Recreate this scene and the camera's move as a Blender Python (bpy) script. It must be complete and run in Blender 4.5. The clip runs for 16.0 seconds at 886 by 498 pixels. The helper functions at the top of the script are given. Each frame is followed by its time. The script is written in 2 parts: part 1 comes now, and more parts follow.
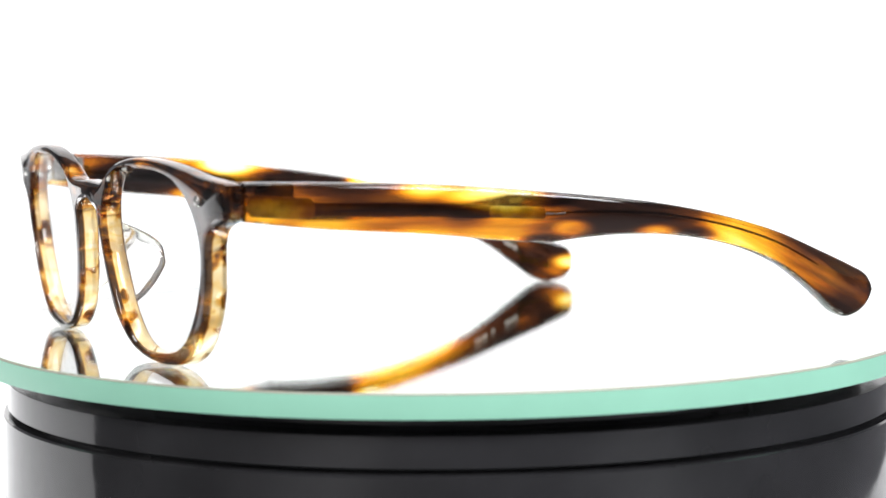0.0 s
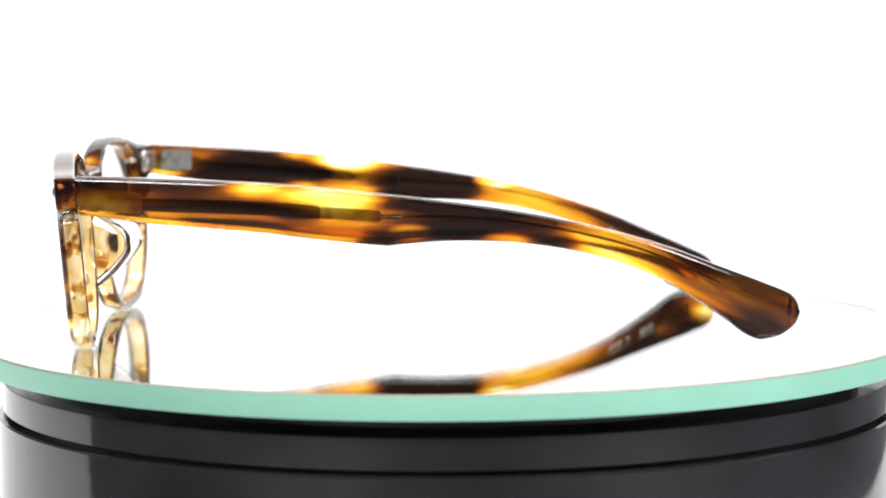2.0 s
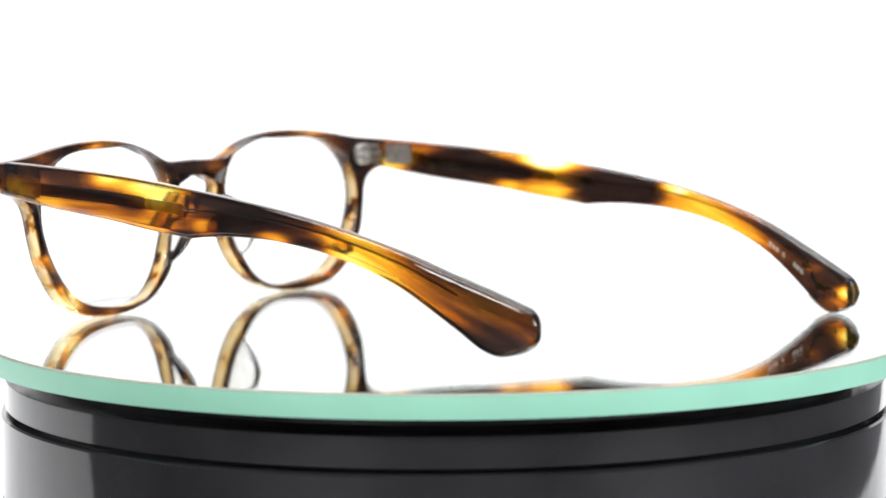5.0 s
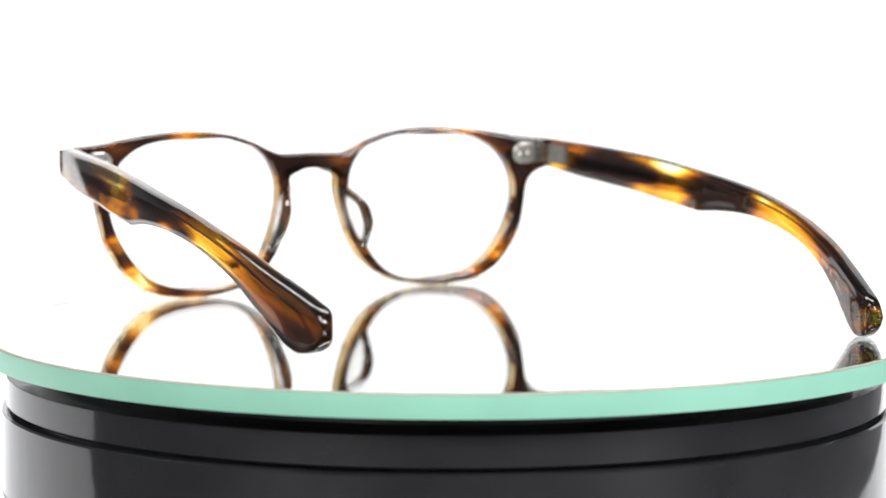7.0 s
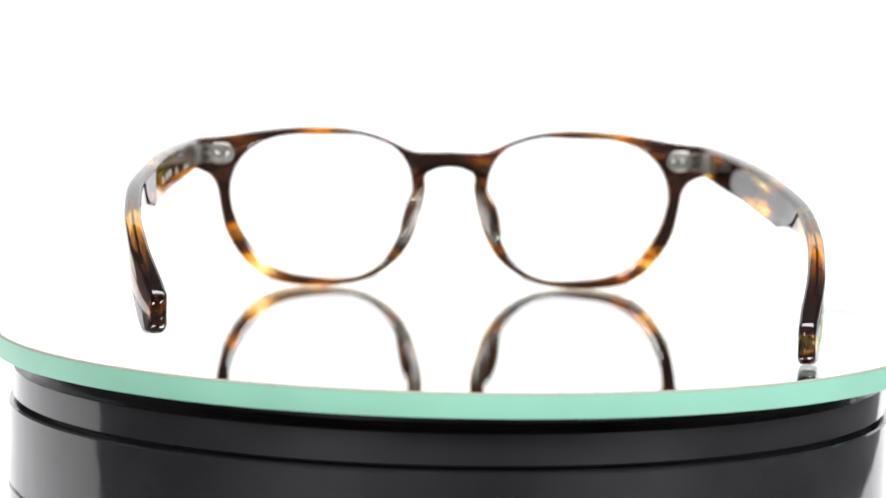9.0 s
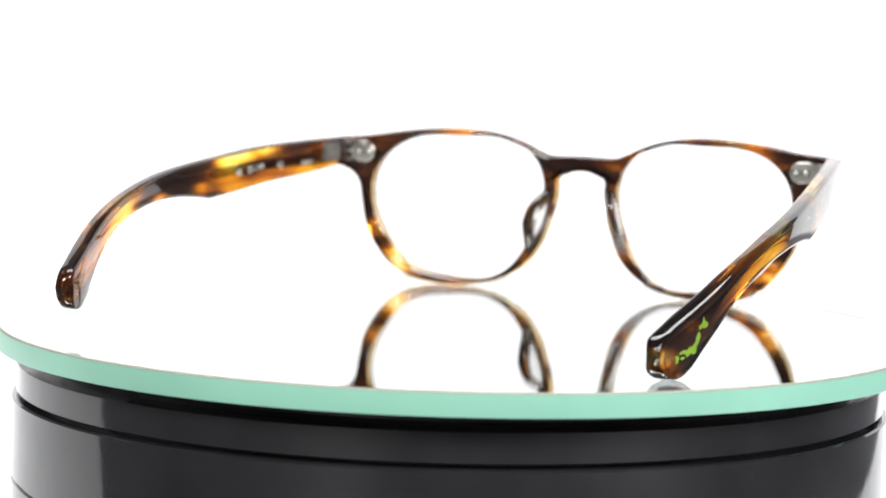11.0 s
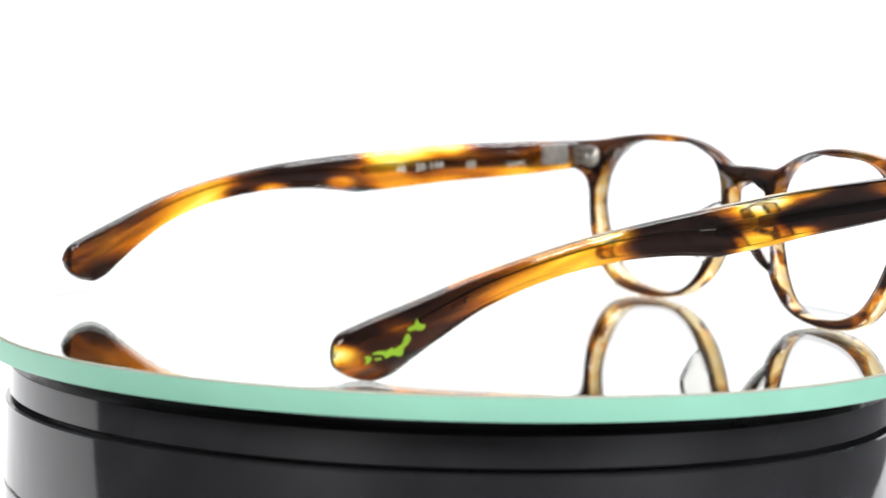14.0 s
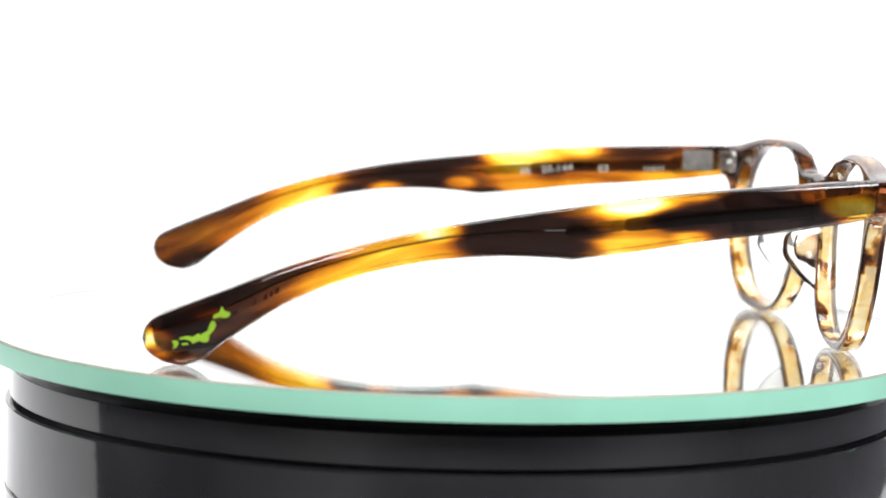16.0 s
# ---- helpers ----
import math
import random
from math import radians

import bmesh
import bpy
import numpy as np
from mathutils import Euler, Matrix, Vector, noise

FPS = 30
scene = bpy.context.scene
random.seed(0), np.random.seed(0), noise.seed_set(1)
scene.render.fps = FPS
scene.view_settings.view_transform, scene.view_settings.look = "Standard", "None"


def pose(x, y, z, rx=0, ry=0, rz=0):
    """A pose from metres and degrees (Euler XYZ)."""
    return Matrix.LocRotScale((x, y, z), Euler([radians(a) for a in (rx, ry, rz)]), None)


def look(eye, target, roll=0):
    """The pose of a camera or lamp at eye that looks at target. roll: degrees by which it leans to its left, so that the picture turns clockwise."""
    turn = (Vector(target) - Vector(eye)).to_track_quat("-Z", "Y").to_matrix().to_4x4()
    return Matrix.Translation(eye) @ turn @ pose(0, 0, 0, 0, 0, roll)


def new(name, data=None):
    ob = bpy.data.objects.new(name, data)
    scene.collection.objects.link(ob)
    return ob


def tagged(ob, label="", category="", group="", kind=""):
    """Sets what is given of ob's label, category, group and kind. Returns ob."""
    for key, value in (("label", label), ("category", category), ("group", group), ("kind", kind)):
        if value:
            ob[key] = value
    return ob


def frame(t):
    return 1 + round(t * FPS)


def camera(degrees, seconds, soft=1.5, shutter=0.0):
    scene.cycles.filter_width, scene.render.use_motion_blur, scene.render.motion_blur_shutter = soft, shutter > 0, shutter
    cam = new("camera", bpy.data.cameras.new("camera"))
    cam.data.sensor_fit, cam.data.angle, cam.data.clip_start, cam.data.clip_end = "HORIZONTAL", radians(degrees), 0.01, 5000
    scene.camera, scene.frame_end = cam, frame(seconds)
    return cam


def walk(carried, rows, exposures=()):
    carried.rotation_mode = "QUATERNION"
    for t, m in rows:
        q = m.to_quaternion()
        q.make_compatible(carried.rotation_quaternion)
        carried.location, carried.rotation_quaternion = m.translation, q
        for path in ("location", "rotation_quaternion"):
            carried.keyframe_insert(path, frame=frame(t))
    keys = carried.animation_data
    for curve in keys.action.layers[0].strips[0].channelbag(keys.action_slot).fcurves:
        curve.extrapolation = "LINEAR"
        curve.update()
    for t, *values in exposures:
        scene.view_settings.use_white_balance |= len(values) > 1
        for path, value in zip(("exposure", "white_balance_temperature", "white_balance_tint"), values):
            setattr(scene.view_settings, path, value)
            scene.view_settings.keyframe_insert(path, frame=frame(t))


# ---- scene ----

MM = 0.001

# ---- camera ----
EYE_BACK, EYE_UP = 0.5448, 0.0675
cam = camera(21.1, 16.0)
cam.data.dof.use_dof = True
cam.data.dof.focus_distance = 0.505
cam.data.dof.aperture_fstop = 17.5


def eye(back, roll, turn, tilt):
    """The camera on its stand, drawn back by a share of its distance, leaning by roll degrees."""
    k = 1 + back
    return pose(0, -EYE_BACK * k, EYE_UP * k, 90 + tilt, 0, turn) @ pose(0, 0, 0, 0, 0, roll)


# seconds, drawn back, roll, turn, tilt
STAND = [(0, -0.0034, -0.57, 0.280, -5.281), (1, -0.0079, -0.46, 0.236, -5.244), (2, -0.0073, -0.37, 0.243, -5.237),
         (3, -0.0021, -0.33, 0.244, -5.245), (4.2, 0.0003, -0.36, 0.215, -5.235), (5.5, 0.0005, -0.34, 0.195, -5.230),
         (6.5, -0.0005, -0.11, 0.208, -5.233), (7, 0.0002, 0.09, 0.218, -5.241), (7.5, 0.0026, 0.33, 0.232, -5.250),
         (8, 0.0048, 0.60, 0.250, -5.255), (8.5, 0.0075, 0.88, 0.269, -5.255), (9, 0.0100, 1.16, 0.285, -5.260),
         (9.5, 0.0120, 1.42, 0.290, -5.272), (10.7, 0.0145, 1.53, 0.260, -5.285), (12, 0.0150, 1.55, 0.238, -5.294),
         (12.6, 0.0114, 1.55, 0.242, -5.290), (12.95, 0, 1.54, 0.239, -5.275), (13.5, -0.0033, 1.56, 0.226, -5.274),
         (14.5, -0.0072, 1.54, 0.216, -5.279), (15.2, -0.0090, 1.48, 0.224, -5.285), (16, -0.0120, 1.37, 0.246, -5.290)]
walk(cam, [(t, eye(*row)) for t, *row in STAND])

# ---- light ----
world = bpy.data.worlds.new("studio")
world.use_nodes = True
world.node_tree.nodes["Background"].inputs["Color"].default_value = (0.92, 0.95, 1.0, 1)
world.node_tree.nodes["Background"].inputs["Strength"].default_value = 0.18
scene.world = world


def softbox(name, at, target, wide, high, watts, tint=(1, 1, 1)):
    lamp = bpy.data.lights.new(name, "AREA")
    lamp.shape, lamp.size, lamp.size_y, lamp.energy, lamp.color = "RECTANGLE", wide, high, watts, tint
    ob = new(name, lamp)
    ob.matrix_world = look(at, target)


softbox("softbox_overhead", (0.15, 0.22, 1.1), (0.15, 0.17, 0), 1.3, 0.34, 19.0)
softbox("softbox_key", (-0.6, -1.15, 0.95), (0, 0, 0.02), 0.42, 0.42, 22.0, (1, 0.98, 0.95))
softbox("softbox_fill", (0.95, -0.9, 0.8), (0, 0, 0.02), 0.42, 0.42, 19.0, (0.97, 0.98, 1))
scene.view_settings.exposure = 0.0


# ---- materials ----
def shader(name):
    m = bpy.data.materials.new(name)
    m.use_nodes = True
    return m, m.node_tree.nodes, m.node_tree.links, m.node_tree.nodes["Principled BSDF"]


def ramp(nodes, stops):
    r = nodes.new("ShaderNodeValToRGB")
    e = r.color_ramp.elements
    while len(e) < len(stops):
        e.new(0.5)
    for el, (at, c) in zip(e, stops):
        el.position, el.color = at, (*c, 1) if isinstance(c, tuple) else (c, c, c, 1)
    return r


def maths(nodes, links, op, a, b, clamp=False):
    n = nodes.new("ShaderNodeMath")
    n.operation, n.use_clamp = op, clamp
    for slot, v in zip(n.inputs, (a, b)):
        if isinstance(v, (int, float)):
            slot.default_value = v
        else:
            links.new(v, slot)
    return n.outputs[0]


TORTOISE = [(0.0, (0.016, 0.007, 0.005)), (0.22, (0.072, 0.021, 0.007)), (0.38, (0.33, 0.085, 0.007)), (0.52, (0.63, 0.235, 0.010)),
            (0.68, (0.90, 0.46, 0.025)), (0.84, (0.97, 0.74, 0.12)), (1.0, (1.0, 0.93, 0.60))]

FRONT_SHELL = TORTOISE[:4] + [(0.66, (0.92, 0.62, 0.20)), (0.82, (0.98, 0.86, 0.56)), (1.0, (1.0, 0.95, 0.80))]


def tortoise(name, temple, clouds, drawn=0.0, stripes=()):
    """Tortoiseshell acetate: dyed clear plastic with drawn-out amber and dark brown clouds."""
    m, nodes, links, p = shader(name)
    co = nodes.new("ShaderNodeTexCoord").outputs["Object"]
    if temple:
        shift = nodes.new("ShaderNodeVectorMath")
        shift.inputs[1].default_value = (0, drawn * MM, 0)
        links.new(co, shift.inputs[0])
        co = shift.outputs[0]
    sep = nodes.new("ShaderNodeSeparateXYZ")
    links.new(co, sep.inputs[0])
    stretch = nodes.new("ShaderNodeMapping")
    stretch.inputs["Scale"].default_value = (45, 8, 150) if temple else (42, 70, 130)
    stretch.inputs["Rotation"].default_value = (0.12, 0, 0) if temple else (0, 0.10, 0)
    if temple:
        # the drawn-out streaks follow the arm down behind the ear
        down = maths(nodes, links, "MULTIPLY", maths(nodes, links, "MAXIMUM", maths(nodes, links, "SUBTRACT", -0.015, sep.outputs["Y"]), 0.0), 0.43)
        bent_co = nodes.new("ShaderNodeCombineXYZ")
        links.new(sep.outputs["X"], bent_co.inputs[0]), links.new(sep.outputs["Y"], bent_co.inputs[1])
        links.new(maths(nodes, links, "ADD", sep.outputs["Z"], down), bent_co.inputs[2])
        links.new(bent_co.outputs[0], stretch.inputs[0])
    else:
        links.new(co, stretch.inputs[0])
    cloud = nodes.new("ShaderNodeTexNoise")
    cloud.inputs["Scale"].default_value, cloud.inputs["Detail"].default_value = 1.0, 3.5
    cloud.inputs["Distortion"].default_value = 0.7
    links.new(stretch.outputs[0], cloud.inputs["Vector"])
    fine = nodes.new("ShaderNodeTexNoise")
    fine.inputs["Scale"].default_value, fine.inputs["Detail"].default_value = 4.5, 4
    links.new(stretch.outputs[0], fine.inputs["Vector"])
    wander = maths(nodes, links, "SUBTRACT", cloud.outputs["Fac"], 0.5)
    if temple:
        # the sheet's light and dark bands along the temple, slanting with height
        along = maths(nodes, links, "ADD", maths(nodes, links, "MULTIPLY", sep.outputs["Y"], 1 / 0.145), 0.462)
        slant = maths(nodes, links, "MULTIPLY", sep.outputs["Z"], 4.0)
        along = maths(nodes, links, "ADD", along, maths(nodes, links, "SUBTRACT", slant, 0.10))
        along = maths(nodes, links, "ADD", along, maths(nodes, links, "MULTIPLY", wander, 0.16))
        bands = ramp(nodes, stripes)
        links.new(along, bands.inputs[0])
        tone = maths(nodes, links, "ADD", bands.outputs[0], maths(nodes, links, "MULTIPLY", wander, 1.25))
    else:
        tone = maths(nodes, links, "ADD", maths(nodes, links, "MULTIPLY", wander, 3.4), 0.22)
    # lighter and darker clouds of the sheet: place, reach and strength
    for place, reach, strength in clouds:
        far = nodes.new("ShaderNodeVectorMath")
        far.operation = "DISTANCE"
        bent = nodes.new("ShaderNodeVectorMath")
        bent.operation = "MULTIPLY"
        bent.inputs[1].default_value = (0.0, 0.55, 1.5) if temple else (1.0, 0.0, 1.3)
        links.new(co, bent.inputs[0])
        links.new(bent.outputs[0], far.inputs[0])
        far.inputs[1].default_value = (0, place[0] * 0.55 * MM, place[1] * 1.5 * MM) if temple else (place[0] * MM, 0, place[1] * 1.3 * MM)
        fade = nodes.new("ShaderNodeMapRange")
        fade.interpolation_type = "SMOOTHSTEP"
        for slot, v in zip(("From Min", "From Max", "To Min", "To Max"), (0.25 * reach * MM, reach * MM, strength, 0.0)):
            fade.inputs[slot].default_value = v
        links.new(maths(nodes, links, "ADD", far.outputs["Value"], maths(nodes, links, "MULTIPLY", wander, 1.1 * reach * MM)), fade.inputs["Value"])
        tone = maths(nodes, links, "ADD", tone, fade.outputs[0])
    tone = maths(nodes, links, "ADD", tone, maths(nodes, links, "MULTIPLY", maths(nodes, links, "SUBTRACT", fine.outputs["Fac"], 0.5), 0.16 if temple else 0.3), True)
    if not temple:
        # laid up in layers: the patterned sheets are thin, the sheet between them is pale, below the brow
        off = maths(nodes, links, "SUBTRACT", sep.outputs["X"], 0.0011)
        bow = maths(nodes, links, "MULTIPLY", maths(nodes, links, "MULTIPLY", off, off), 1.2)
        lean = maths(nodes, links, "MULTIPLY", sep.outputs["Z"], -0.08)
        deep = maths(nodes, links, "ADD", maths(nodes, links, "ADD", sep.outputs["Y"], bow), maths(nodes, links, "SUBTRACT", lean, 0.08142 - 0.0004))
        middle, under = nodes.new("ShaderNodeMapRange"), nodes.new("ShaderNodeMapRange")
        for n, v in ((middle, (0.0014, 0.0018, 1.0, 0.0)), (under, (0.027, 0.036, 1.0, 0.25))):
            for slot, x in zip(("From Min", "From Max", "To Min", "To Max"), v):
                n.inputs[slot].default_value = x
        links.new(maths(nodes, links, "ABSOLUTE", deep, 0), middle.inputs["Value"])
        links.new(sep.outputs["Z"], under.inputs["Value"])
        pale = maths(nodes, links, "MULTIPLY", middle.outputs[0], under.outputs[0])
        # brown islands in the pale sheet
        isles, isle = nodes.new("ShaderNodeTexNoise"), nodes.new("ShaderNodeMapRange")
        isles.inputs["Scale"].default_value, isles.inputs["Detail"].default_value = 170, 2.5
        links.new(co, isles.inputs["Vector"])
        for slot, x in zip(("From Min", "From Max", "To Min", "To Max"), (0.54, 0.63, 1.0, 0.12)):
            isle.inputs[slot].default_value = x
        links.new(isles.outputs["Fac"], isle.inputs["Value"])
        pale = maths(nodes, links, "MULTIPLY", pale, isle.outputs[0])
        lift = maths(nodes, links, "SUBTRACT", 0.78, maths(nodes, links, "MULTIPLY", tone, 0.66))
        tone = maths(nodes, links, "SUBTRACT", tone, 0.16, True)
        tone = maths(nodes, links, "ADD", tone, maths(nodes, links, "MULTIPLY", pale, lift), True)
    else:
        tone = maths(nodes, links, "SUBTRACT", maths(nodes, links, "MULTIPLY", tone, 1.36), 0.07, True)
    colour = ramp(nodes, TORTOISE if temple else FRONT_SHELL)
    links.new(tone, colour.inputs[0])
    links.new(colour.outputs[0], p.inputs["Base Color"])
    clear_share = maths(nodes, links, "ADD", maths(nodes, links, "MULTIPLY", tone, 0.1), 0.9, True)
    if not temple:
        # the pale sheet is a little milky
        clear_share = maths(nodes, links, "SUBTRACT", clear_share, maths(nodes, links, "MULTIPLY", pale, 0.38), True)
    links.new(clear_share, p.inputs["Transmission Weight"])
    p.inputs["Roughness"].default_value, p.inputs["IOR"].default_value = 0.035, 1.48
    return m


def plain(name, colour, rough, metal=0.0, relief=0.0, scale=200.0, vary=0.12):
    m, nodes, links, p = shader(name)
    n = nodes.new("ShaderNodeTexNoise")
    n.inputs["Scale"].default_value, n.inputs["Detail"].default_value = scale, 4
    links.new(nodes.new("ShaderNodeTexCoord").outputs["Object"], n.inputs["Vector"])
    c = ramp(nodes, [(0.3, tuple(v * (1 - vary) for v in colour)), (0.7, tuple(min(1, v * (1 + vary)) for v in colour))])
    links.new(n.outputs["Fac"], c.inputs[0])
    links.new(c.outputs[0], p.inputs["Base Color"])
    links.new(maths(nodes, links, "ADD", maths(nodes, links, "MULTIPLY", n.outputs["Fac"], rough * 0.5), rough * 0.75), p.inputs["Roughness"])
    p.inputs["Metallic"].default_value = metal
    if relief:
        b = nodes.new("ShaderNodeBump")
        b.inputs["Strength"].default_value, b.inputs["Distance"].default_value = relief, 0.0002
        links.new(n.outputs["Fac"], b.inputs["Height"])
        links.new(b.outputs[0], p.inputs["Normal"])
    return m


def clear(name, colour, rough, ior):
    m, nodes, links, p = shader(name)
    p.inputs["Base Color"].default_value = (*colour, 1)
    p.inputs["Roughness"].default_value, p.inputs["IOR"].default_value = rough, ior
    p.inputs["Transmission Weight"].default_value = 1.0
    return m


def pane(name):
    """Thin clear lens: light passes straight, the surface only gleams."""
    m, nodes, links, p = shader(name)
    nodes.remove(p)
    mix, see, gleam, fres = (nodes.new("ShaderNode" + k) for k in ("MixShader", "BsdfTransparent", "BsdfGlossy", "LayerWeight"))
    see.inputs["Color"].default_value = (0.965, 0.97, 0.975, 1)
    gleam.inputs["Roughness"].default_value = 0.01
    fres.inputs["Blend"].default_value = 0.5
    gloss = maths(nodes, links, "ADD", maths(nodes, links, "MULTIPLY", maths(nodes, links, "POWER", fres.outputs["Facing"], 5.0), 0.5), 0.02)
    links.new(gloss, mix.inputs[0]), links.new(see.outputs[0], mix.inputs[1]), links.new(gleam.outputs[0], mix.inputs[2])
    links.new(mix.outputs[0], nodes["Material Output"].inputs["Surface"])
    return m


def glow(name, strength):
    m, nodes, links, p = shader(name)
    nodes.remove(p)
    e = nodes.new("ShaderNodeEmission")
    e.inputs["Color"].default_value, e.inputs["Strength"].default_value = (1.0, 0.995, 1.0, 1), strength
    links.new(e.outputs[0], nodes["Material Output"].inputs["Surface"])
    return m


FRONT_CLOUDS = [((-56, 14), 6, 0.4), ((-47, 2), 11, 0.22), ((-30, 0), 9, 0.1), ((-14, 8), 5, 0.35), ((-8, 22), 5, 0.2), ((0, 34), 11, -0.45), ((-12, 33), 9, -0.35),
                ((10, 30), 7, 0.35), ((55, 8), 5, 0.35), ((40, 0), 9, 0.0), ((22, 3), 9, -0.25), ((12, 16), 6, 0.3), ((-64, 34), 7, -0.5), ((65, 34), 7, -0.4),
                ((-60, 24), 7, -0.2), ((60, 22), 7, -0.1), ((-36, 42), 14, -0.05), ((34, 42), 14, -0.1)]
LEFT_CLOUDS = [((-63, 9), 9, -0.06), ((40, 36.5), 5, 0.28), ((26, 34.5), 6.5, 0.40), ((42, 27), 5, 0.14), ((18, 24.5), 3.5, -0.4), ((10, 27.5), 3, 0.3), ((-2, 32), 7, -0.2), ((-60, 5), 9, -0.04),
               ((-8, 25.5), 4, 0.45), ((-19, 25), 3, -0.25), ((62, 29), 6, 0.16), ((55, 37.5), 8, -0.3), ((73, 33), 5, 0.3), ((76, 38), 3, -0.3), ((32, 31), 4, -0.2)]
RIGHT_CLOUDS = [((13, 24.5), 9, -0.5), ((2, 26), 7, -0.3), ((-65.4, 5.0), 4.4, 0.62), ((-59.5, 2), 4, 0.22), ((-53.5, 10.5), 3, 0.18), ((29, 34.5), 6.5, 0.5), ((42, 37), 5.5, 0.5), ((22, 24.5), 4, 0.16), ((41, 27), 3, 0.25), ((38, 30.5), 4, -0.4), ((55, 33), 8, -0.4),
                ((64, 30), 5, -0.2), ((6, 29), 5, -0.25), ((-10, 28), 4.5, 0.5), ((-24, 25), 6, 0.1), ((74, 33), 5, 0.4)]
# lighter and darker stripes along each temple, from the tip to the hinge
LEFT_STRIPES = [(0.0, 0.15), (0.03, 0.22), (0.07, 0.28), (0.13, 0.38), (0.19, 0.56), (0.26, 0.66), (0.31, 0.52), (0.35, 0.22), (0.43, 0.10),
                (0.53, 0.28), (0.60, 0.50), (0.67, 0.46), (0.75, 0.33), (0.84, 0.38), (0.94, 0.34), (1.0, 0.25)]
RIGHT_STRIPES = [(0.0, 0.08), (0.10, 0.12), (0.155, 0.25), (0.20, 0.41), (0.27, 0.47), (0.36, 0.46), (0.42, 0.34), (0.46, 0.14), (0.53, 0.10),
                 (0.575, 0.32), (0.63, 0.56), (0.70, 0.48), (0.76, 0.26), (0.86, 0.20), (0.93, 0.30), (1.0, 0.30)]
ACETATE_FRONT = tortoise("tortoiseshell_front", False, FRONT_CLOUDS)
ACETATE_LEFT, ACETATE_RIGHT = tortoise("tortoiseshell_left_temple", True, LEFT_CLOUDS, 0.6, LEFT_STRIPES), tortoise("tortoiseshell_right_temple", True, RIGHT_CLOUDS, 2.6, RIGHT_STRIPES)
SILVER = plain("brushed_silver_metal", (0.66, 0.65, 0.62), 0.25, 0.85, 0.04, 420)
HINGE = plain("worn_steel_hinge_metal", (0.42, 0.40, 0.37), 0.3, 0.9, 0.06, 500, 0.25)
CORE = plain("olive_embedded_core", (0.07, 0.05, 0.016), 0.3, 0.0, 0.0, 160, 0.7)
OLIVE = plain("olive_core_plate", (0.33, 0.29, 0.07), 0.3, 0.0, 0.0, 220, 0.5)
CLEAR_PAD, LENS = clear("clear_acetate", (0.90, 0.88, 0.85), 0.03, 1.48), pane("clear_demo_lens")
PRINT_WORN = plain("worn_white_print", (0.30, 0.29, 0.26), 0.4)
PRINT_WHITE, PRINT_GREEN = plain("white_print", (0.55, 0.53, 0.47), 0.4), plain("green_print", (0.22, 0.38, 0.02), 0.35)
EDGE = plain("ground_green_glass_edge", (0.308, 0.64, 0.495), 0.4, 0, 0.1, 60, 0.04)
GLASS, MIRROR = clear("mirror_glass", (0.97, 1.0, 0.985), 0.0, 1.5), plain("silvered_mirror", (0.95, 0.96, 0.955), 0.0, 1.0, 0, 20, 0.0)
CHAMFER = plain("ground_glass_chamfer", (0.27, 0.27, 0.22), 0.5, 0, 0.2, 300, 0.1)
BLACK = plain("black_gloss_plastic", (0.018, 0.018, 0.020), 0.085, 0, 0.9, 32, 0.3)
BLACK.node_tree.nodes["Principled BSDF"].inputs["IOR"].default_value = 1.5
GREY_TABLE = plain("grey_table_laminate", (0.078, 0.078, 0.085), 0.5, 0, 0.05, 7, 0.55)
STUDIO_WALL = plain("light_grey_wall_paint", (0.45, 0.46, 0.48), 0.8, 0, 0.1, 300, 0.04)
# backdrop paper emits light itself, standing in for lamps that would wash it white
WHITE_GLOW, WHITE_TABLE = glow("self_lit_white_paper", 1.65), plain("white_table_paper", (0.90, 0.905, 0.92), 0.6, 0, 0.05, 80, 0.03)


# ---- building helpers ----
def part(name, bm, material, parent=None, label="", smooth=35):
    me = bpy.data.meshes.new(name)
    bmesh.ops.recalc_face_normals(bm, faces=bm.faces)
    for f in bm.faces:
        f.smooth = True
    for e in bm.edges:
        e.smooth = not (len(e.link_faces) == 2 and e.calc_face_angle(0) > radians(smooth))
    bm.to_mesh(me)
    bm.free()
    me.materials.append(material)
    ob = new(name, me)
    ob.parent = parent
    if label:
        tagged(ob, label)
    return ob


def thing(name, label, category):
    return tagged(new(name), label, category)


def glide(knots, x):
    """Smooth curve through (x, value) knots with rising x."""
    xs, ys = [k[0] for k in knots], [k[1] for k in knots]
    n = len(xs)
    i = max(0, min(n - 2, next((j for j in range(n - 1) if x <= xs[j + 1]), n - 2)))

    def slope(j):
        if j == 0 or j == n - 1:
            a, b = (0, 1) if j == 0 else (n - 2, n - 1)
            return (ys[b] - ys[a]) / (xs[b] - xs[a])
        l, r = (ys[j] - ys[j - 1]) / (xs[j] - xs[j - 1]), (ys[j + 1] - ys[j]) / (xs[j + 1] - xs[j])
        return 0 if l * r <= 0 else 2 * l * r / (l + r)

    w = xs[i + 1] - xs[i]
    s = min(1, max(0, (x - xs[i]) / w))
    return ((2 * s**3 - 3 * s**2 + 1) * ys[i] + (s**3 - 2 * s**2 + s) * w * slope(i)
            + (3 * s**2 - 2 * s**3) * ys[i + 1] + (s**3 - s**2) * w * slope(i + 1))


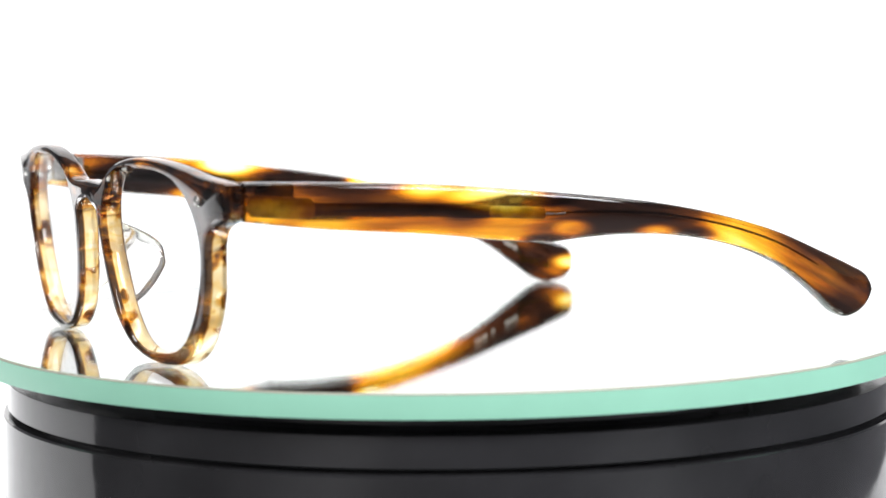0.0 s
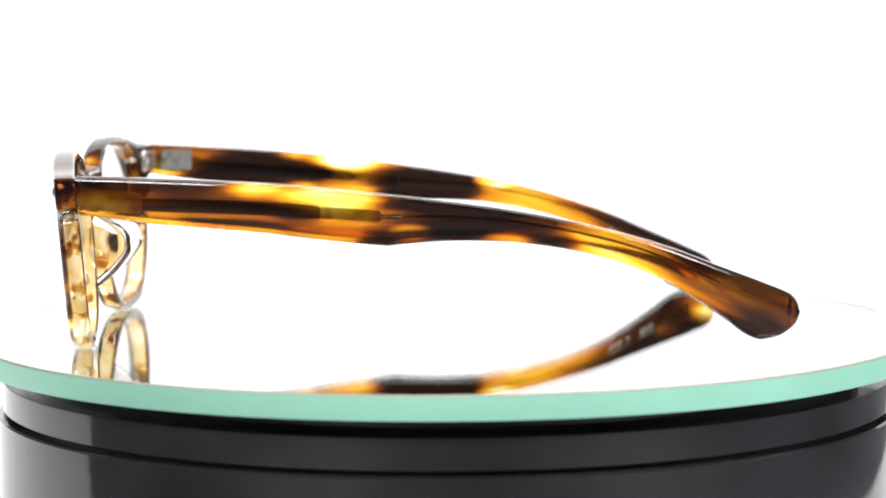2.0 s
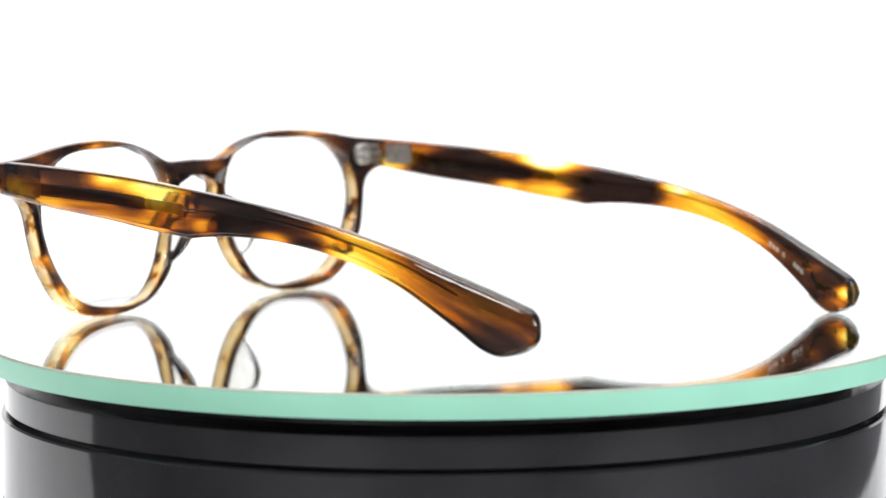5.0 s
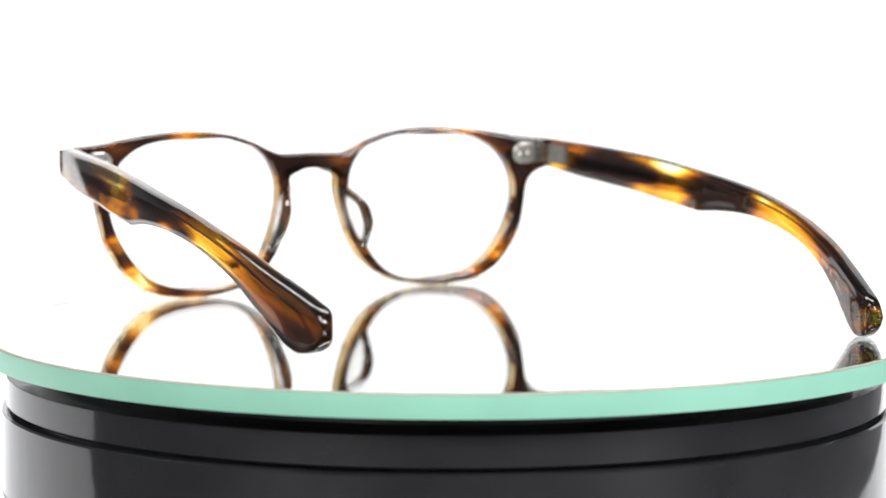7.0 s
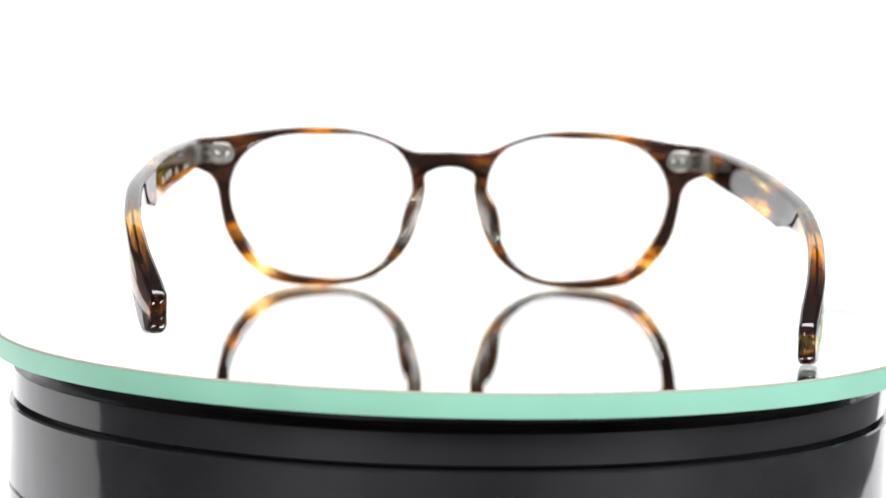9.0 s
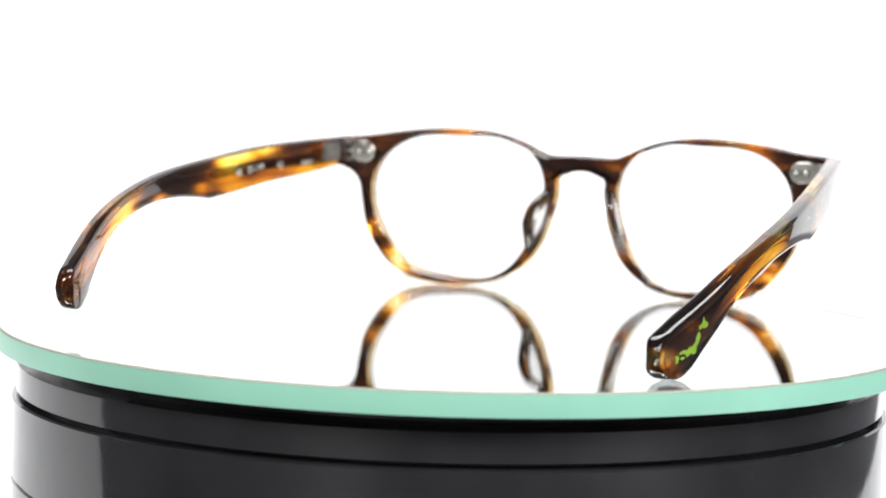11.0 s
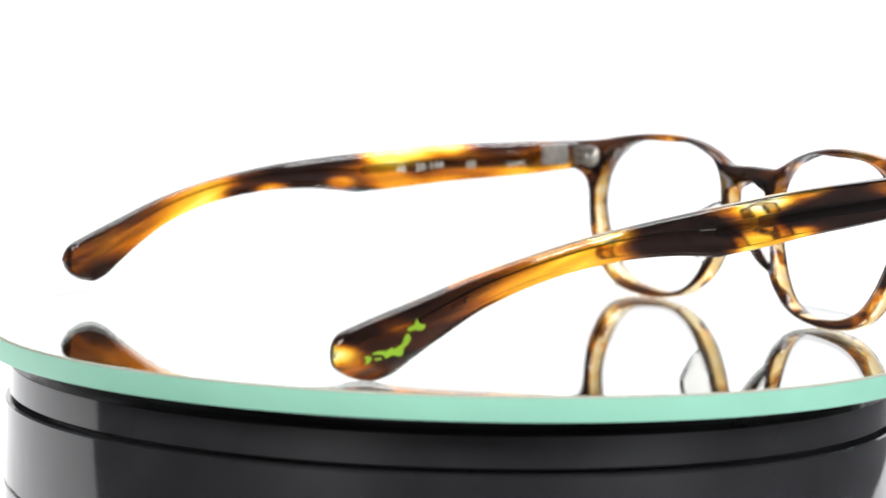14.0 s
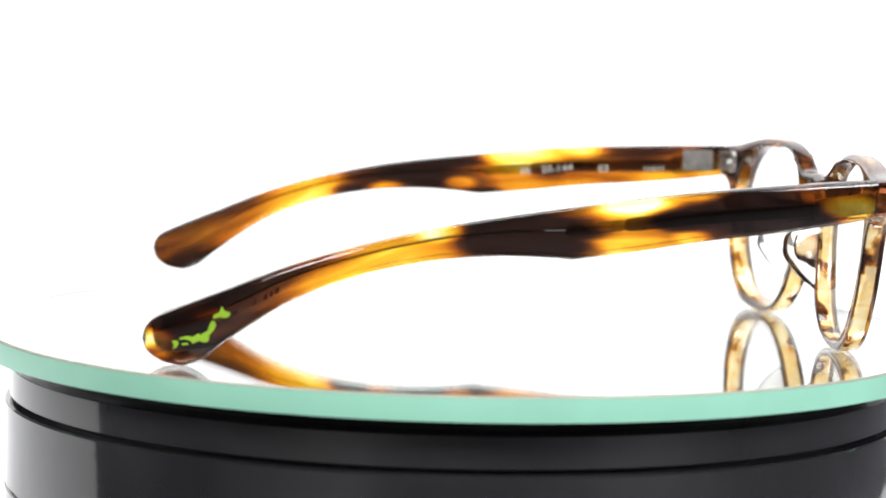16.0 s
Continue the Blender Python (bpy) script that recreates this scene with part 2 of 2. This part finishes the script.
def lathe(profile, steps=160):
    """Turned body from (radius, height) in millimetres; ends on the axis close it."""
    bm = bmesh.new()
    rings = []
    for r, z in profile:
        if r == 0:
            rings.append([bm.verts.new((0, 0, z * MM))])
        else:
            rings.append([bm.verts.new((r * MM * math.cos(a), r * MM * math.sin(a), z * MM)) for a in (2 * math.pi * k / steps for k in range(steps))])
    for a, b in zip(rings, rings[1:]):
        for k in range(steps):
            q = [a[k % len(a)], a[(k + 1) % steps % len(a)], b[(k + 1) % steps % len(b)], b[k % len(b)]]
            q = list(dict.fromkeys(q))
            if len(q) > 2:
                bm.faces.new(q)
    return bm


def loft(rings):
    """Skin over rings of points in millimetres, with end caps."""
    bm = bmesh.new()
    vs = [[bm.verts.new(Vector(p) * MM) for p in ring] for ring in rings]
    n = len(vs[0])
    for a, b in zip(vs, vs[1:]):
        for k in range(n):
            bm.faces.new((a[k], a[(k + 1) % n], b[(k + 1) % n], b[k]))
    bm.faces.new(vs[0]), bm.faces.new(vs[-1])
    return bm


def block(cx, cy, cz, sx, sy, sz, bevel=0.3, turn=0.0, segments=2):
    bm = bmesh.new()
    bmesh.ops.create_cube(bm, size=MM)
    bmesh.ops.scale(bm, vec=(sx, sy, sz), verts=bm.verts)
    bmesh.ops.bevel(bm, geom=bm.edges[:], offset=bevel * MM, segments=segments, affect="EDGES")
    bmesh.ops.transform(bm, matrix=pose(cx * MM, cy * MM, cz * MM, 0, 0, turn), verts=bm.verts)
    return bm


def stadium(cx, cy, cz, wide, high, deep):
    """An upright plate with round ends, facing along y."""
    r = high / 2
    rings = []
    for d, grow in ((-deep / 2, -0.25), (-deep / 2 + 0.25, 0.0), (deep / 2, 0.0)):
        ring = []
        for k in range(28):
            a = 2 * math.pi * k / 28
            ring.append((cx + math.copysign(wide / 2 - r, math.cos(a)) + (r + grow) * math.cos(a), cy + d, cz + (r + grow) * math.sin(a)))
        rings.append(ring)
    return loft(rings)


def dome(at, radius, height, axis):
    """A small rivet head on a surface, standing out along axis."""
    rings = [(radius * math.cos(a), height * math.sin(a)) for a in (0, 0.35, 0.7, 1.05, 1.35)]
    m = Vector(axis).to_track_quat("Z", "Y").to_matrix()
    pts = [[Vector(at) + m @ Vector((r * math.cos(t), r * math.sin(t), z)) for t in (2 * math.pi * k / 14 for k in range(14))] for r, z in rings]
    return loft(pts)


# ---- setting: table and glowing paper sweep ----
# the sweep is an emitter: it backlights the acetate and fills the mirror
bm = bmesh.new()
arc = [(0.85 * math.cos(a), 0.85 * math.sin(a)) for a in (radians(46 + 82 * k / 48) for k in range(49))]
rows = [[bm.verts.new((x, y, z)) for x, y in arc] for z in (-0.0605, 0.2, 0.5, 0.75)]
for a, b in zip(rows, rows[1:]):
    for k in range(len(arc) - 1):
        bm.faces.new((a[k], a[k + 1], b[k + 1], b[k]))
tagged(part("backdrop", bm, WHITE_GLOW), "plain white curved paper backdrop that gives off its own light", "backdrop", kind="structure")
tagged(part("floor", block(0, -300, -72, 4200, 4200, 20, 1), GREY_TABLE), "dull dark grey studio table surface", "table", kind="structure")
for name, x, y, wide, deep in (("wall_west", -2150, -300, 100, 4400), ("wall_east", 2150, -300, 100, 4400),
                               ("wall_north", 0, 1850, 4200, 100), ("wall_south", 0, -2450, 4200, 100)):
    tagged(part(name, block(x, y, 1070, wide, deep, 2260, 1), STUDIO_WALL), "plain painted light grey studio wall", "wall", kind="structure")
tagged(part("ceiling", block(0, -300, 2255, 4400, 4400, 100, 1), STUDIO_WALL), "plain painted light grey studio ceiling", "ceiling", kind="structure")
tagged(part("floor", block(-90, 480, -61, 760, 1100, 2, 0.5, -12), WHITE_TABLE), "white paper sheet laid under the turntable", "paper sheet", kind="structure")

# ---- turntable ----
turntable = thing("turntable", "round black display turntable with a green-edged mirror top", "turntable")
base = part("base", lathe([(0, -60), (100.6, -60), (101.5, -59), (101.5, -35.4), (100.9, -35.1), (100.9, -34.6), (101.5, -34.3), (101.5, -16.7),
                           (101.1, -16.3), (98.2, -16.2), (98.2, -15.6), (0, -15.6)], 192), BLACK, turntable)
platter = part("platter", lathe([(0, -15.4), (100.0, -15.4), (100.4, -15.1), (100.4, -9.0), (100.3, -8.9), (94.0, -8.9), (94.0, -5.06), (0, -5.06)], 192), BLACK, turntable)
for ob in (base, platter):
    ob.location = (-0.6 * MM, 1.4 * MM, 0)
plate = new("mirror_plate")
plate.parent = turntable
plate.location = (1.3 * MM, 1.7 * MM, 0)
tagged(plate, "thick round mirror with ground green edge")
R = 106.9
part("glass", lathe([(0, 0), (R - 0.62, 0), (R - 0.62, -4.8), (0, -4.8)], 192), GLASS, plate, "clear glass top").visible_shadow = False
part("mirror_back", lathe([(0, -4.82), (R - 0.6, -4.82), (R - 0.6, -4.95), (0, -4.95)], 192), MIRROR, plate, "silvered mirror back")
part("backing", lathe([(0, -4.96), (R - 0.6, -4.96), (R - 0.6, -5.02), (0, -5.02)], 192), BLACK, plate, "black painted underside")
part("edge_band", lathe([(R - 0.5, -0.42), (R, -0.40), (R, -4.8), (R - 0.05, -4.98), (R - 0.5, -4.98), (R - 0.5, -0.42)], 192), EDGE, plate, "pale green ground glass edge")
part("chamfer", lathe([(R - 0.6, -0.38), (R - 0.45, 0.012), (R - 0.36, 0.012), (R - 0.01, -0.33), (R - 0.01, -0.38), (R - 0.6, -0.38)], 192), CHAMFER, plate, "dull grey ground upper edge")

# ---- eyeglasses ----
X0 = 1.1
glasses = thing("eyeglasses", "tortoiseshell acetate eyeglasses with clear lenses standing on a mirror", "glasses")
CX, CZ = 34.2, 21.2
LENS_SHAPE = (21.78, 0.42, 0.76, 2.27, -0.11, -0.32, 1.15, -0.62, 0.12, -0.1, 0.28)


def lens_radius(a):
    """Lens outline: radius at the angle a from the nose side."""
    return LENS_SHAPE[0] + sum(LENS_SHAPE[2 * k - 1] * math.cos(k * a) + LENS_SHAPE[2 * k] * math.sin(k * a) for k in range(1, 6))


def front_depth(x, z):
    """How far the front's middle plane lies ahead: bowed towards the ends and leaning a little."""
    return 83.1 - 0.0012 * x * x + 0.08 * (z - 21)


# half outline of the front, from the bridge's top over the brow and the end piece down to the nose
HALF = [(0, 35.9), (-8.5, 35.8), (-12, 36.8), (-16.5, 38.9), (-22.5, 40.8), (-30, 41.9), (-37.5, 42.0), (-45, 41.5), (-52, 40.6), (-59.5, 39.4),
        (-68.8, 38.5), (-69.9, 37.5), (-69.9, 32.4), (-68.7, 31.2), (-64.2, 29.4), (-61.8, 26.4), (-60.6, 20.5), (-59.1, 14.6), (-55.8, 8.8), (-51.8, 4.4),
        (-46.6, 1.6), (-40.6, 0.35), (-33.5, 0), (-26.0, 0.8), (-19.6, 2.8), (-13.6, 7.2), (-10.0, 12.6), (-7.9, 18.9), (-6.6, 24.6), (-6.4, 27.1),
        (-6.6, 29), (-5.5, 30.6), (-3, 31.5), (0, 31.8)]


def front():
    # even the outline out
    pts = []
    n = len(HALF)
    for i in range(n - 1):
        p0, p1, p2, p3 = (Vector(HALF[max(0, min(n - 1, j))]) for j in (i - 1, i, i + 1, i + 2))
        m = max(2, int((p2 - p1).length / 0.9))
        for s in range(m):
            t = s / m
            pts.append(0.5 * (2 * p1 + (p2 - p0) * t + (2 * p0 - 5 * p1 + 4 * p2 - p3) * t * t + (3 * p1 - p0 - 3 * p2 + p3) * t**3))
    pts.append(Vector(HALF[-1]))
    outline = pts + [Vector((0, z)) for z in (32.8, 33.8, 34.8)]
    k0 = len(pts)
    N = len(outline)
    angles = [math.atan2(q.y - CZ, q.x + CX) for q in outline]
    bm = bmesh.new()
    half_t = 2.3
    rings = []
    for i, q in enumerate(outline):
        flat = i >= k0 - 1 or i == 0
        t = (outline[(i + 1) % N] - outline[i - 1]).normalized()
        if flat:
            t = Vector((-1, 0))
        nrm = Vector((t.y, -t.x))
        c = Vector((-CX, CZ))
        a = angles[i]
        inner = c + lens_radius(a) * Vector((math.cos(a), math.sin(a)))
        if flat:
            nrm = Vector((0, 1)) if i == 0 else Vector((0, -1)) if i == k0 - 1 else Vector((0, 0))
        out = (q - inner).normalized()
        b, g = 1.05, 0.4
        th = half_t
        turn = [(1 - math.sin(radians(d)), 1 - math.cos(radians(d))) for d in (0, 30, 60, 90)]
        sec = [(inner, -th + g), (inner + out * g, -th)] + [(q - nrm * b * u, -th + b * v) for u, v in turn]
        sec += [(q - nrm * b * u, th - b * v) for u, v in reversed(turn)] + [(inner + out * g, th), (inner, th - g)]
        rings.append([bm.verts.new(((p.x + X0) * MM, (front_depth(p.x, p.y) + d) * MM, p.y * MM)) for p, d in sec])
    for i in range(N):
        a, b = rings[i], rings[(i + 1) % N]
        open_wall = i >= k0 - 1
        for k in range(12):
            if open_wall and 2 <= k <= 8:
                continue
            bm.faces.new((a[k], a[(k + 1) % 12], b[(k + 1) % 12], b[k]))
    # mirror to the wearer's other side
    geom = bmesh.ops.duplicate(bm, geom=bm.verts[:] + bm.edges[:] + bm.faces[:])["geom"]
    for v in geom:
        if isinstance(v, bmesh.types.BMVert):
            v.co.x = 2 * X0 * MM - v.co.x
    bmesh.ops.remove_doubles(bm, verts=[v for v in bm.verts if abs(v.co.x - X0 * MM) < 2e-6], dist=2e-6)
    return bm


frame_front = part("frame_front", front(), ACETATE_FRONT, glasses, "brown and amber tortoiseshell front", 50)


def lens(side):
    rings = []
    for off in (-0.9, 0.9):
        rings.append([])
        for k in range(72):
            a = 2 * math.pi * k / 72
            r = lens_radius(a) + 0.15
            x, z = -CX + r * math.cos(a), CZ + r * math.sin(a)
            rings[-1].append((X0 + side * -x, front_depth(x, z) + off, z))
    return loft(rings)


for side in (-1, 1):
    ob = part("lens", lens(side), LENS, glasses, "clear demo lens")
    ob.visible_shadow = False


def nose_pad(side):
    """Clear fin on the nose side of the rim, reaching back from it, fullest in its upper third."""
    rings = []
    for k in range(19):
        s = k / 18
        z = 27.4 - 17.0 * s
        reach = glide([(0, 0.6), (0.08, 3.4), (0.2, 6.9), (0.34, 8.7), (0.5, 8.8), (0.68, 7.0), (0.86, 4.0), (1, 0.6)], s)
        x = glide([(0, 8.0), (0.4, 9.4), (0.7, 10.9), (1, 13.2)], s)
        thick = 1.8 * math.sin(math.pi * (0.1 + 0.8 * s)) ** 0.6
        root = front_depth(x, z) - 1.6
        ring = []
        for j in range(20):
            a = 2 * math.pi * j / 20
            u, v = math.copysign(abs(math.cos(a)) ** 0.7, math.cos(a)), math.copysign(abs(math.sin(a)) ** 0.8, math.sin(a))
            ring.append((X0 + side * (x + thick * u + 0.25 * max(0, -v) * reach), root + (reach if v < 0 else 0.8) * v, z))
        rings.append(ring)
    return loft(rings)


for side in (-1, 1):
    part("nose_pad", nose_pad(side), CLEAR_PAD, glasses, "clear acetate nose pad")
    part("rivet", dome((X0 + side * 59.0, front_depth(59, 35) + 2.05, 34.7), 1.25, 0.7, (0, 1, 0)), SILVER, frame_front, "small silver front rivet")

# temple: knots of distance ahead and value, from the tip to the hinge
TOP = [(-68.6, 5.2), (-68.2, 7.0), (-66.6, 8.9), (-63, 10.7), (-51.4, 15.7), (-40, 20.5), (-28, 24.4), (-17, 27.3), (-6, 29.6), (16, 33.0), (39, 35.9), (62, 37.7), (76.5, 38.6)]
LOW_BACK = [(-68.6, 5.0), (-68.0, 3.0), (-66.5, 1.6), (-64, 0.4), (-61, 0.0), (-57.9, 1.0), (-53.4, 4.4), (-47.3, 8.9), (-40, 13.6), (-28, 18.6), (-17, 21.3), (-7, 22.7), (2, 23.1), (9, 22.9), (14.2, 22.5)]
LOW_FRONT = [(14.2, 22.5), (28, 24.3), (39, 26), (62, 28.7), (76.5, 31.0)]
OUTER = [(-68.6, 66.6), (-61, 69.0), (-53, 71.5), (-45, 73.6), (-25, 76.9), (-5, 78.2), (14, 77.4), (40, 75.2), (66, 72.0), (76.5, 70.4)]
THICK = [(-68.6, 1.0), (-68.2, 2.3), (-67.4, 3.2), (-66, 3.9), (-55, 4.3), (-30, 3.8), (10, 3.7), (76.5, 4.3)]


def temple_surface(side, y, z_share, face):
    """A point on the temple: z_share 0 (lower edge) to 1 (upper edge), face 1 outside, -1 inside."""
    lift = (76.5 - y) * 0.035 if side < 0 else 0.0
    draw = -3.0 * max(0, 14 - y) / 82 if side < 0 else 0.0
    top, low = glide(TOP, y), glide(LOW_BACK if y < 14.2 else LOW_FRONT, y)
    x = glide(OUTER, y) - draw - (0 if face > 0 else glide(THICK, y))
    return Vector((X0 + side * x, y, low + (top - low) * z_share + lift))


def temple(side):
    ys = [-68.6 + 9.0 * (1 - math.cos(math.pi / 2 * k / 22)) for k in range(23)]
    ys += [-59.6 + 1.3 + 1.55 * k for k in range(46)] + [12.6, 13.4, 14.2, 15.0, 16.0, 17.6]
    ys += [19.6 + 2.0 * k for k in range(29)] + [76.5]
    rings = []
    for y in ys:
        lo, hi = temple_surface(side, y, 0, 1), temple_surface(side, y, 1, 1)
        ilo = temple_surface(side, y, 0, -1)
        mid, w, hgt = (lo.x + ilo.x) / 2, abs(lo.x - ilo.x) / 2, (hi.z - lo.z) / 2
        cz = (hi.z + lo.z) / 2
        r = min(1.15, w * 0.9, hgt * 0.9)
        ring = []
        for sx, sz, a0 in ((1, 1, 0), (-1, 1, 90), (-1, -1, 180), (1, -1, 270)):
            for d in (0, 22.5, 45, 67.5, 90):
                a = radians(a0 + d)
                ring.append((mid + side * (sx * (w - r) + r * math.cos(a)), y, cz + sz * (hgt - r) + r * math.sin(a)))
        rings.append(ring)
    return loft(rings)


def core_bar(side, y0, y1, share, high, thick, deep=0.5, steps=26):
    """A rounded metal bar inside a temple, at a share of its thickness."""
    rings = []
    for k in range(steps + 1):
        y = y0 + (y1 - y0) * k / steps
        c = temple_surface(side, y, share(y), 1).lerp(temple_surface(side, y, share(y), -1), deep)
        end = min(1, 0.45 + 0.55 * min(k, steps - k) / 1.2)
        ring = []
        for j in range(12):
            a = 2 * math.pi * j / 12
            u, v = math.cos(a), math.sin(a)
            ring.append((c.x + thick / 2 * math.copysign(abs(u) ** 0.5, u), y, c.z + high / 2 * end * math.copysign(abs(v) ** 0.5, v)))
        rings.append(ring)
    return loft(rings)


def lettering(words, size, y, share, parent):
    """White printed words on the inner face of the wearer's left temple, running forwards."""
    cu = bpy.data.curves.new("lettering", "FONT")
    cu.body, cu.size, cu.extrude, cu.offset, cu.space_character = words, size * MM, 0.00003, -0.00002, 1.12
    tmp = bpy.data.objects.new("lettering", cu)
    me = bpy.data.meshes.new_from_object(tmp)
    bpy.data.objects.remove(tmp)
    a, b = (temple_surface(-1, y, share, -1), temple_surface(-1, y + 8, share, -1))
    ahead = (b - a).normalized()
    up = Vector((0, 0, 1))
    out = ahead.cross(up).normalized()
    up = out.cross(ahead)
    m = Matrix((ahead, up, out)).transposed().to_4x4()
    m.translation = (a + out * 0.12) * MM
    me.transform(m)
    me.materials.append(PRINT_WHITE)
    ob = new("lettering", me)
    ob.parent = parent
    tagged(ob, "small white printed lettering")


def print_bar(y0, y1, share, high):
    """One stroke of worn small print on the inner face of the wearer's right temple."""
    rows = []
    for y in (y0, (y0 + y1) / 2, y1):
        c = temple_surface(1, y, share, -1)
        rows.append([(c.x - dx, y, c.z + dz) for dx, dz in ((0.02, -high / 2), (0.06, -high / 2), (0.06, high / 2), (0.02, high / 2))])
    return loft(rows)


# printed islands, drawn on a grid of 27 to the millimetre
ISLANDS = [[(503, 70), (515, 95), (548, 103), (545, 122), (520, 135), (495, 130), (458, 140), (460, 120), (490, 105)],
           [(465, 150), (475, 175), (460, 205), (440, 225), (435, 262), (415, 270), (385, 262), (350, 280), (340, 265), (315, 258), (280, 262),
            (285, 250), (320, 240), (355, 242), (380, 222), (390, 232), (430, 205), (440, 170), (450, 155)],
           [(243, 270), (265, 265), (280, 280), (265, 305), (248, 312), (252, 290)],
           [(290, 280), (325, 275), (330, 285), (300, 292)]]


def island(points, side=1):
    bm = bmesh.new()
    vs = []
    for u, v in points:
        y, z = -53.3 + (u - 503) / 27.3, 12.2 - (v - 70) / 27.3
        p = temple_surface(side, y, 0.5, 1)
        vs.append(bm.verts.new(Vector((p.x + 0.06, y, z)) * MM))
    f = bm.faces.new(vs)
    low = bmesh.ops.extrude_face_region(bm, geom=[f])["geom"]
    bmesh.ops.translate(bm, vec=(-0.0001, 0, 0), verts=[g for g in low if isinstance(g, bmesh.types.BMVert)])
    bmesh.ops.triangulate(bm, faces=bm.faces[:])
    return bm


def core_share(y):
    return 0.585 - 0.0032 * (y - 12)


for side in (-1, 1):
    t = part("temple", temple(side), ACETATE_LEFT if side < 0 else ACETATE_RIGHT, glasses, "tortoiseshell acetate temple arm", 28)
    d = 0 if side < 0 else -2.9
    part("core_strip", core_bar(side, 26.5 + d, 66, core_share, 2.8, 0.9, 0.3), CORE, t, "dark olive metal core strip inside the acetate")
    part("core_plate", core_bar(side, 63.0, 75.9, lambda y: 0.43, 4.2, 0.9, 0.2), OLIVE, t, "olive hinge plate inside the acetate")
    part("core_plate", core_bar(side, 15.4 + d, 27.5 + d, core_share, 2.4, 0.8, 0.25), OLIVE, t, "olive end of the core strip")
    part("ferrule", core_bar(side, 11.4 + d, 15.8 + d, core_share, 0.95, 0.9, 0.12), SILVER, t, "small silver ferrule")
    part("core_wire", core_bar(side, -52, 11.6 + d, lambda y: core_share(max(y, -10)), 0.5, 0.5), CORE, t, "thin core wire")
    # hinge: a leaf on the temple and a riveted plate on the front, with knuckles that mesh
    p = temple_surface(side, 70.6, 0.55, -1)
    turn = side * 8.5
    leaf = part("hinge_leaf", block(p.x - side * 0.3, 69.6, p.z, 1.3, 7.6, 5.2, 0.3, turn), HINGE, t, "silver hinge leaf")
    back = front_depth(62, p.z) - 2.3
    for dz in (-1.0, 1.0):
        part("hinge_knuckle", block(X0 + side * 66.0, back - 1.3, p.z + dz, 2.6, 2.8, 0.6, 0.2, turn), HINGE, leaf)
    plate_ob = part("hinge_plate", stadium(X0 + side * 60.9, back - 0.3, p.z + 0.1, 7.2, 5.4, 0.9), HINGE, frame_front, "silver hinge plate")
    for dz in (-2.0, 0, 2.0):
        part("hinge_knuckle", block(X0 + side * 64.9, back - 1.3, p.z + dz + 0.1, 3.0, 2.6, 0.75, 0.25, side * 12), HINGE, plate_ob)
    for x in (58.9, 61.5):
        part("rivet_seat", dome((X0 + side * x, back - 0.72, p.z + 0.1), 0.98, 0.12, (0, -1, 0)), BLACK, plate_ob, "dark ring round the rivet")
        part("rivet", dome((X0 + side * x, back - 0.80, p.z + 0.1), 0.68, 0.42, (0, -1, 0)), SILVER, plate_ob)
    if side < 0:
        for words, size, y in (("48   20-144", 2.6, 24.6), ("03", 2.5, 44.6), ("SABAE", 1.75, 56.0)):
            lettering(words, size, y, core_share(y) - 0.14, t)
    else:
        for y0, y1 in ((-42.8, -42.1), (-43.8, -43.2), (-45.0, -44.2), (-46.9, -46.4), (-50.6, -49.9), (-51.6, -51.0), (-52.9, -52.1)):
            part("print_bar", print_bar(y0, y1, 0.42, 1.1), PRINT_WORN, t, "worn small pale print")
        for shape in ISLANDS:
            part("printed_island", island(shape), PRINT_GREEN, t, "bright green printed island shape")

# ---- what turns ----
SPIN = [116.0 - 6.236 * k for k in range(33)]


def motions():
    walk(glasses, [(0.5 * k, pose(0, 0, 0, 0, 0, a) @ pose(2.6 * MM, 0, 0)) for k, a in enumerate(SPIN)])
    walk(turntable, [(0.5 * k, pose(0, 0, 0, 0, 0, a)) for k, a in enumerate(SPIN)])


motions()
